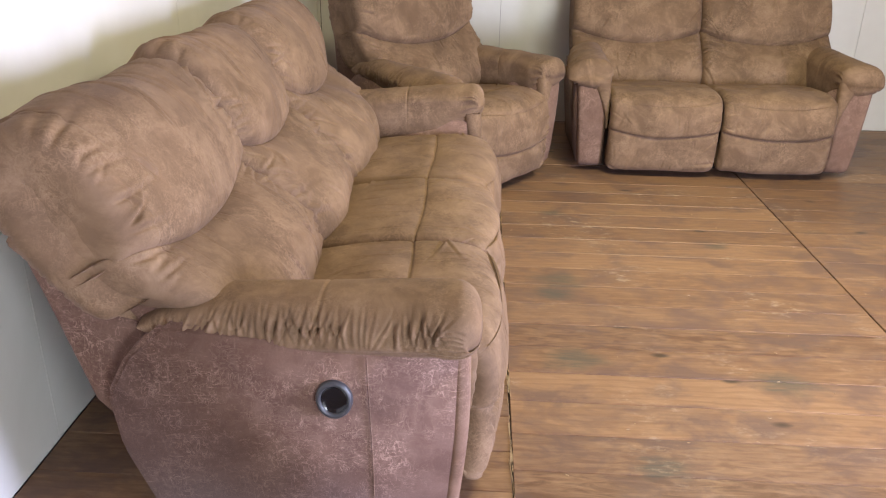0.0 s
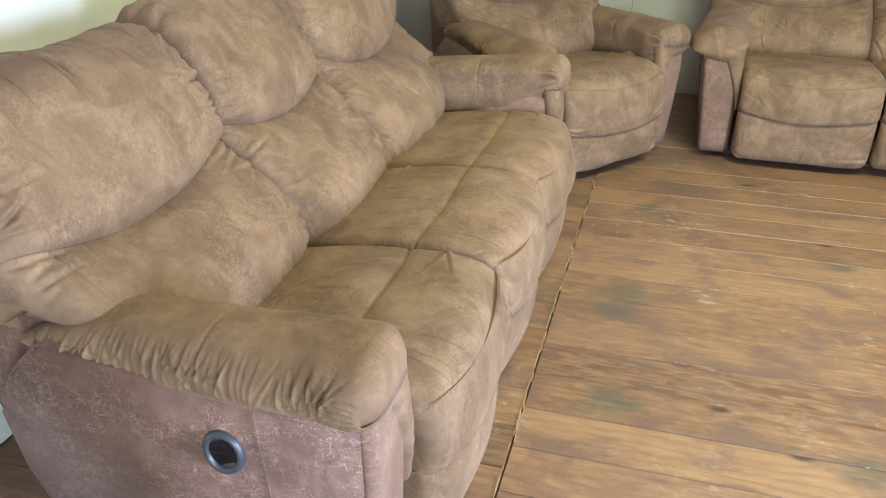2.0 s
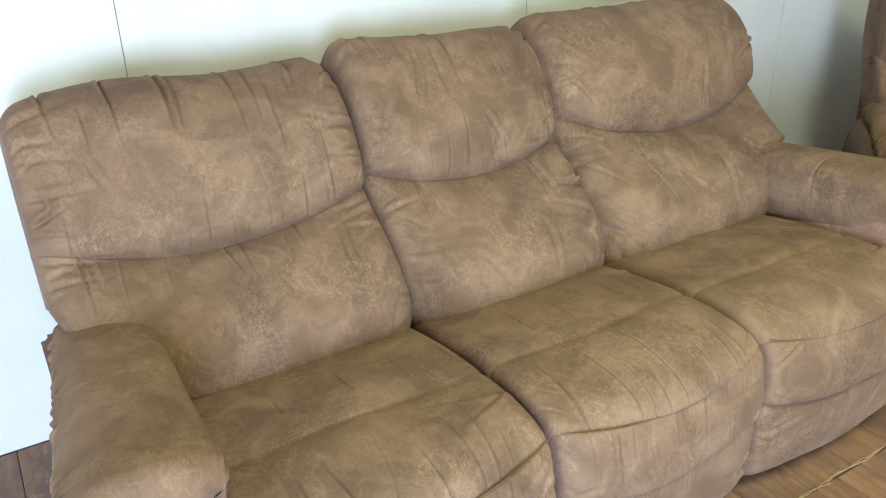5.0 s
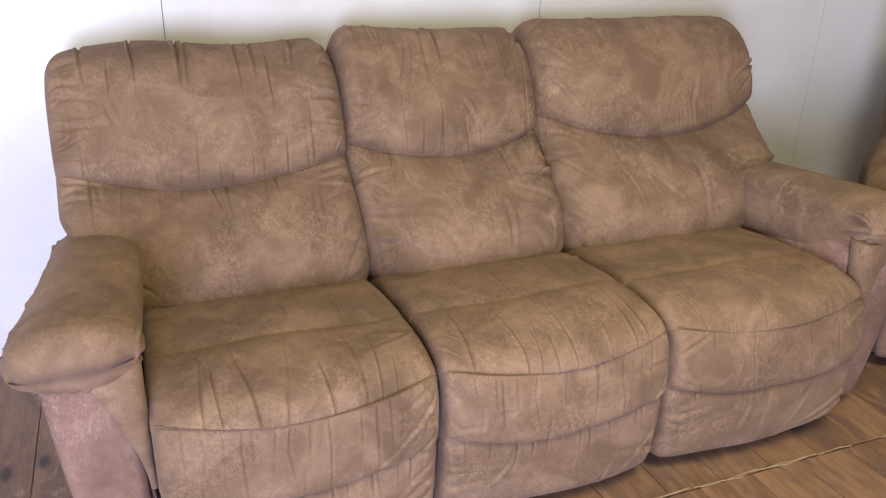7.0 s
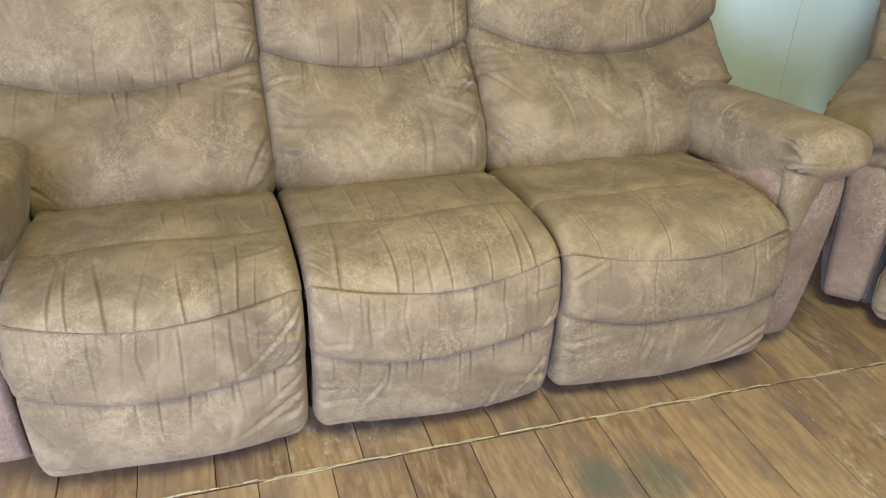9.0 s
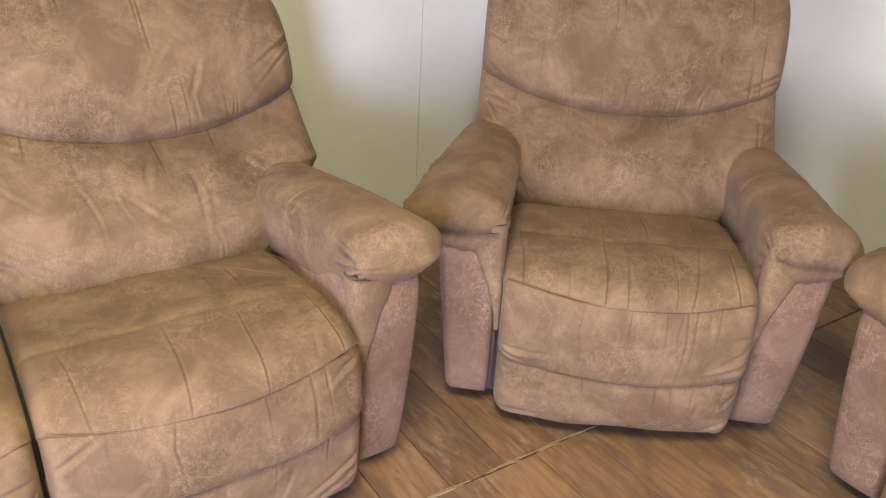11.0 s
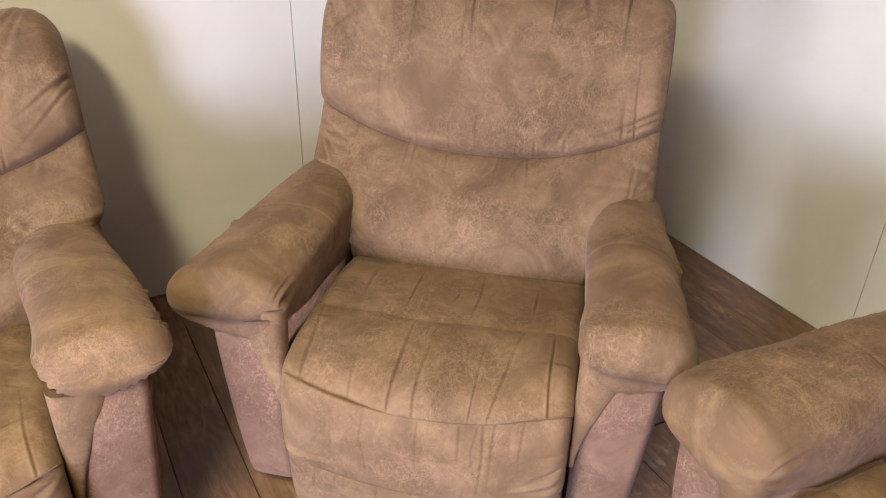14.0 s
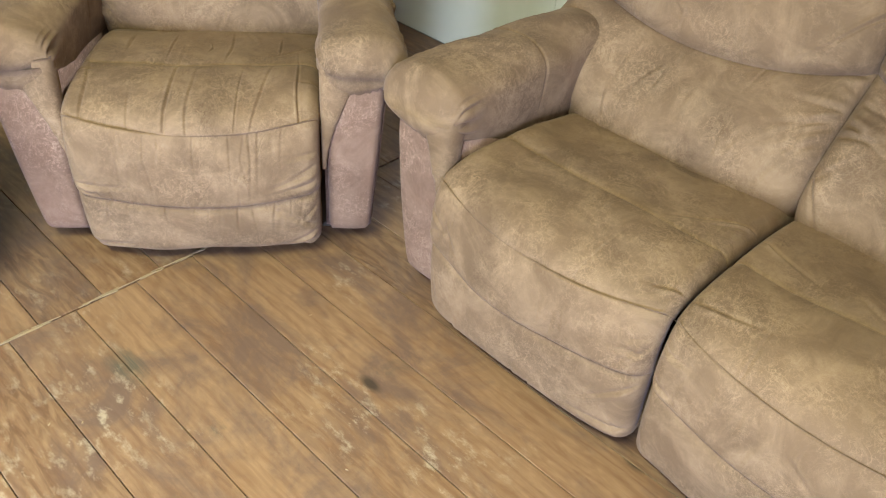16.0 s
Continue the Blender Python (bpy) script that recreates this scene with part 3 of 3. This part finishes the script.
    if handle:
        hx, hy, hz = outer + 0.002, -0.345, 0.392
        ring = bmesh.new()
        N, K = 40, 12
        prof = [(0.031, -0.002), (0.032, 0.007), (0.036, 0.011), (0.042, 0.009), (0.045, 0.003), (0.0455, -0.006)]
        vs = [[ring.verts.new((sign * (hx - 0.010 + p[1] + 0.0), hy + p[0] * 0.88 * math.cos(i * 2 * math.pi / N), hz + p[0] * 1.06 * math.sin(i * 2 * math.pi / N))) for p in prof] for i in range(N)]
        for i in range(N):
            for j in range(len(prof) - 1):
                ring.faces.new((vs[i][j], vs[(i + 1) % N][j], vs[(i + 1) % N][j + 1], vs[i][j + 1]))
        bmesh.ops.recalc_face_normals(ring, faces=ring.faces[:])
        lever = part("recline_lever", ring, M_RING, thing, "dark grey oval lever bezel", smooth=True)
        cup = bmesh.new()
        rows = []
        for q in np.linspace(0.02, 1.0, 9):
            dep = -0.002 - 0.005 * (1 - q ** 4)
            rows.append([cup.verts.new((sign * (hx - 0.004 + dep + (0.007 if math.sin(i * 2 * math.pi / N) * q > 0.0 else 0.0) * (1 - q ** 6)), hy + 0.0325 * 0.88 * q * math.cos(i * 2 * math.pi / N), hz + 0.0325 * 1.06 * q * math.sin(i * 2 * math.pi / N))) for i in range(N)])
        for r0, r1 in zip(rows, rows[1:]):
            for i in range(N):
                cup.faces.new((r0[i], r0[(i + 1) % N], r1[(i + 1) % N], r1[i]))
        cup.faces.new(rows[0])
        bmesh.ops.recalc_face_normals(cup, faces=cup.faces[:])
        part("lever_cup", cup, M_BLACK, lever, "glossy black finger cup", smooth=True)


def recliner(name, m, seats, tops, armw, over, seed, label, category, group="", handle=None, ears=0.0, dip=0.075, lean=0.0, seam_z=0.330, worn=(1.0, 1.0, 1.0), lift=0.0, tilt=0.0, pads=(0.0, 0.0), low=0.262, flare=(0.04, 0.04)):
    """A reclining seat for one or more: seats are the widths from -x to +x; over: how far the end backs reach over the arms."""
    thing = new(name)
    total = sum(seats)
    x = -total / 2
    for i, w in enumerate(seats):
        l = over[0] if i == 0 else 0.0
        r = over[1] if i == len(seats) - 1 else 0.0
        seat_section(x, x + w, thing, seed + 20 * i, worn[i], low=low)
        dp, sz = (v[i] if isinstance(v, tuple) else v for v in (dip, seam_z))
        back_section(x - l, x + w + r, thing, seed + 20 * i + 7, tops[i], dp, lean, ears, (l * 0.95, r * 0.95), seam_z=sz, wr=max(0.6, worn[i]))
        x += w
    for sign in (-1, 1):
        arm(total / 2, total / 2 + armw, sign, thing, seed + 200 + sign, handle == sign, lift=lift, tilt=tilt, over_f=flare[0 if sign < 0 else 1], raise_pad=pads[0 if sign < 0 else 1])
    part("base_frame", box_bm(-total / 2 - armw * 0.5, total / 2 + armw * 0.5, -0.76, -0.12, 0.025, 0.37, 0.01), M_UNDER, thing, "dark lining under the seat")
    thing.matrix_world = m
    return tagged(thing, label, category, group)


recliner("reclining_sofa", pose(1.00, 0.9215, 0, 0, 0, -90), [0.618, 0.585, 0.582], [0.918, 0.907, 0.885], 0.175, (0.194, 0.147), 11,
         "three-seat brown faux-suede reclining sofa with worn cushions against the white wall", "sofa", "matching recliner suite", handle=1, ears=0.012, dip=(0.082, 0.058, 0.055), lean=0.04, seam_z=(0.385, 0.356, 0.342), worn=(0.45, 1.0, 1.15), tilt=0.062, pads=(0.016, -0.004))
recliner("recliner_chair", pose(1.128, 2.440, 0.012, 0, 0, -130.5), [0.61], [0.964], 0.165, (0.125, 0.125), 61,
         "single brown faux-suede recliner armchair set at an angle in the corner", "armchair", "matching recliner suite", ears=0.030, dip=0.080, lean=-0.13, seam_z=0.352, worn=(0.9,), lift=0.012, low=0.222, flare=(0.035, 0.085))
recliner("reclining_loveseat", pose(2.258, 2.720, 0, 0, 0, 180), [0.61, 0.61], [0.920, 0.920], 0.185, (0.16, 0.16), 101,
         "two-seat brown faux-suede reclining loveseat standing off the far wall", "loveseat", "matching recliner suite", lean=-0.05, worn=(0.12, 0.12), lift=0.028)

# ---- the room ----


def wall_slab(name, x0, x1, y0, y1, z0, z1, material=M_GROOVE):
    return tagged(part(name, box_bm(x0, x1, y0, y1, z0, z1), material), "", "", "", "structure")


ww = tagged(wall_slab("wall_west", WX - 0.15, WX - 0.005, SY - 0.15, NY + 0.15, -0.05, CZ), "glossy white panelled wall with thin dark joints", "wall")
wnorth = tagged(wall_slab("wall_north", WX - 0.005, EX, NY + 0.005, NY + 0.15, -0.05, CZ), "glossy white panelled wall with thin dark joints", "wall")
# unseen east wall, set near so daylight falls off along the sofa
we = new("wall_east")
tagged(we, "unseen wall, coloured dark to cut bounce, with a wide open window", "wall", "", "structure")
for x0, x1, y0, y1, z0, z1 in ((EX, EX + 0.15, SY - 0.15, WIN_Y0, -0.05, CZ), (EX, EX + 0.15, WIN_Y1, NY + 0.15, -0.05, CZ),
                               (EX, EX + 0.15, WIN_Y0, WIN_Y1, -0.05, WIN_Z0), (EX, EX + 0.15, WIN_Y0, WIN_Y1, WIN_Z1, CZ)):
    part("wall_piece", box_bm(x0, x1, y0, y1, z0, z1), M_DIM_WALL, we)
ws = new("wall_south")
tagged(ws, "unseen wall, coloured dark to cut bounce, with an open doorway", "wall", "", "structure")
for x0, x1, z0, z1 in ((WX - 0.005, DOOR_X0, -0.05, CZ), (DOOR_X1, EX, -0.05, CZ), (DOOR_X0, DOOR_X1, DOOR_H, CZ)):
    part("wall_piece", box_bm(x0, x1, SY - 0.15, SY, z0, z1), M_DIM_WALL, ws)
tagged(part("ceiling", box_bm(WX - 0.15, EX + 0.15, SY - 0.15, NY + 0.15, CZ, CZ + 0.12), M_CEIL), "unseen ceiling, coloured brown to cut bounced light", "ceiling", "", "structure")
# fitting added on the unseen ceiling to house the overhead fill
lamp = new("added_ceiling_light")
tagged(lamp, "unseen long ceiling light fitting, added to go with the overhead fill", "ceiling light")
part("housing", box_bm(1.60, 2.80, 0.94, 1.26, CZ - 0.06, CZ - 0.002, 0.01), M_WALL, lamp)

# glossy panels, a little apart, with the joints showing dark
gap = 0.0012
ys = [SY, -2.25, -1.03, 0.19, 1.40, 2.665, NY]
for a, b in zip(ys, ys[1:]):
    part("wall_panel", box_bm(WX - 0.005, WX, a + gap, b - gap, 0.002, CZ - 0.004), M_WALL, ww)
xs_ = [WX, 1.06, 2.28, 3.43, EX]
for a, b in zip(xs_, xs_[1:]):
    part("wall_panel", box_bm(a + gap, b - gap, NY, NY + 0.005, 0.002, CZ - 0.004), M_WALL, wnorth)
bm = box_bm(WX, WX + 0.020, NY - 0.012, NY, 0.002, CZ - 0.004, 0.0025, 2)
# thin dark strip, proud of the wall, painting the trim's shadow line
shadow_strip = box_bm(WX + 0.020, WX + 0.024, NY - 0.004, NY, 0.002, CZ - 0.004)
part("trim_groove", shadow_strip, M_GROOVE, wnorth)
tagged(part("corner_trim", bm, M_WALL), "narrow white corner moulding", "trim", "", "structure")

# ---- floor boards ----
floor = tagged(part("floor", box_bm(WX - 0.15, EX + 0.15, SY - 0.15, NY + 0.15, -0.06, -0.009), M_SUB), "rustic brown plank floor with worn stains and open joints", "floor", "", "structure")
ground = bmesh.new()
bmesh.ops.create_grid(ground, x_segments=1, y_segments=1, size=300)
M_GROUND = plain("pale_gravel", (0.34, 0.32, 0.28), 0.9, 0.0, 3.0)
g_ob = tagged(part("ground", ground, M_GROUND), "pale gravel ground outside the doorway", "ground", "", "structure")
g_ob.location = (0, 0, -0.09)
rng = random.Random(5)
BW = 0.1625
cols = [(WX, 1.06, 0.075, 0.0035), (1.06, 2.41, 0.0, 0.0070), (2.41, 3.76, 0.0, 0.0060), (3.76, EX, 0.0, 0.0015)]
meshes = {}
for ci, (x0, x1, phase, gx) in enumerate(cols):
    me = None
    y = 2.425 + phase - BW * 40
    while y < NY - 0.002:
        a, b = max(y, SY), min(y + BW, NY)
        if b - a > 0.01:
            key = (ci, round(b - a, 3))
            if key not in meshes:
                bmp = box_bm(-(x1 - x0) / 2 + gx / 2, (x1 - x0) / 2 - gx / 2, -(b - a) / 2 + 0.0009, (b - a) / 2 - 0.0009, -0.008, 0.0, 0.0014, 1)
                meshes[key] = bpy.data.meshes.new("floorboard")
                bmp.to_mesh(meshes[key])
                bmp.free()
                meshes[key].materials.append(M_WOOD)
            ob = new("floorboard", meshes[key])
            ob.parent = floor
            ob.location = ((x0 + x1) / 2, (a + b) / 2, rng.uniform(-0.0012, 0.0))
        y += BW

# splinters along the open joint, crumbs on the boards
chips = bmesh.new()
for _ in range(150):
    if rng.random() < 0.66:
        cx, cy, ln = 1.06 + rng.uniform(-0.004, 0.004), rng.uniform(-0.6, 2.5), rng.uniform(0.015, 0.12)
        an = 1.57 + rng.uniform(-0.1, 0.1)
    else:
        cx, cy, ln, an = rng.uniform(1.1, 2.6), rng.uniform(-0.6, 2.6), rng.uniform(0.003, 0.010), rng.uniform(0, 3.14)
    mtx = Matrix.Translation((cx, cy, 0.0012)) @ Matrix.Rotation(an, 4, 'Z') @ Matrix.Diagonal((ln, rng.uniform(0.0009, 0.0022), 0.002, 1))
    bmesh.ops.create_cube(chips, size=1.0, matrix=mtx)
tagged(part("wood_crumbs", chips, M_CHIP), "pale wood splinters and crumbs on the boards", "debris", "", "stuff")
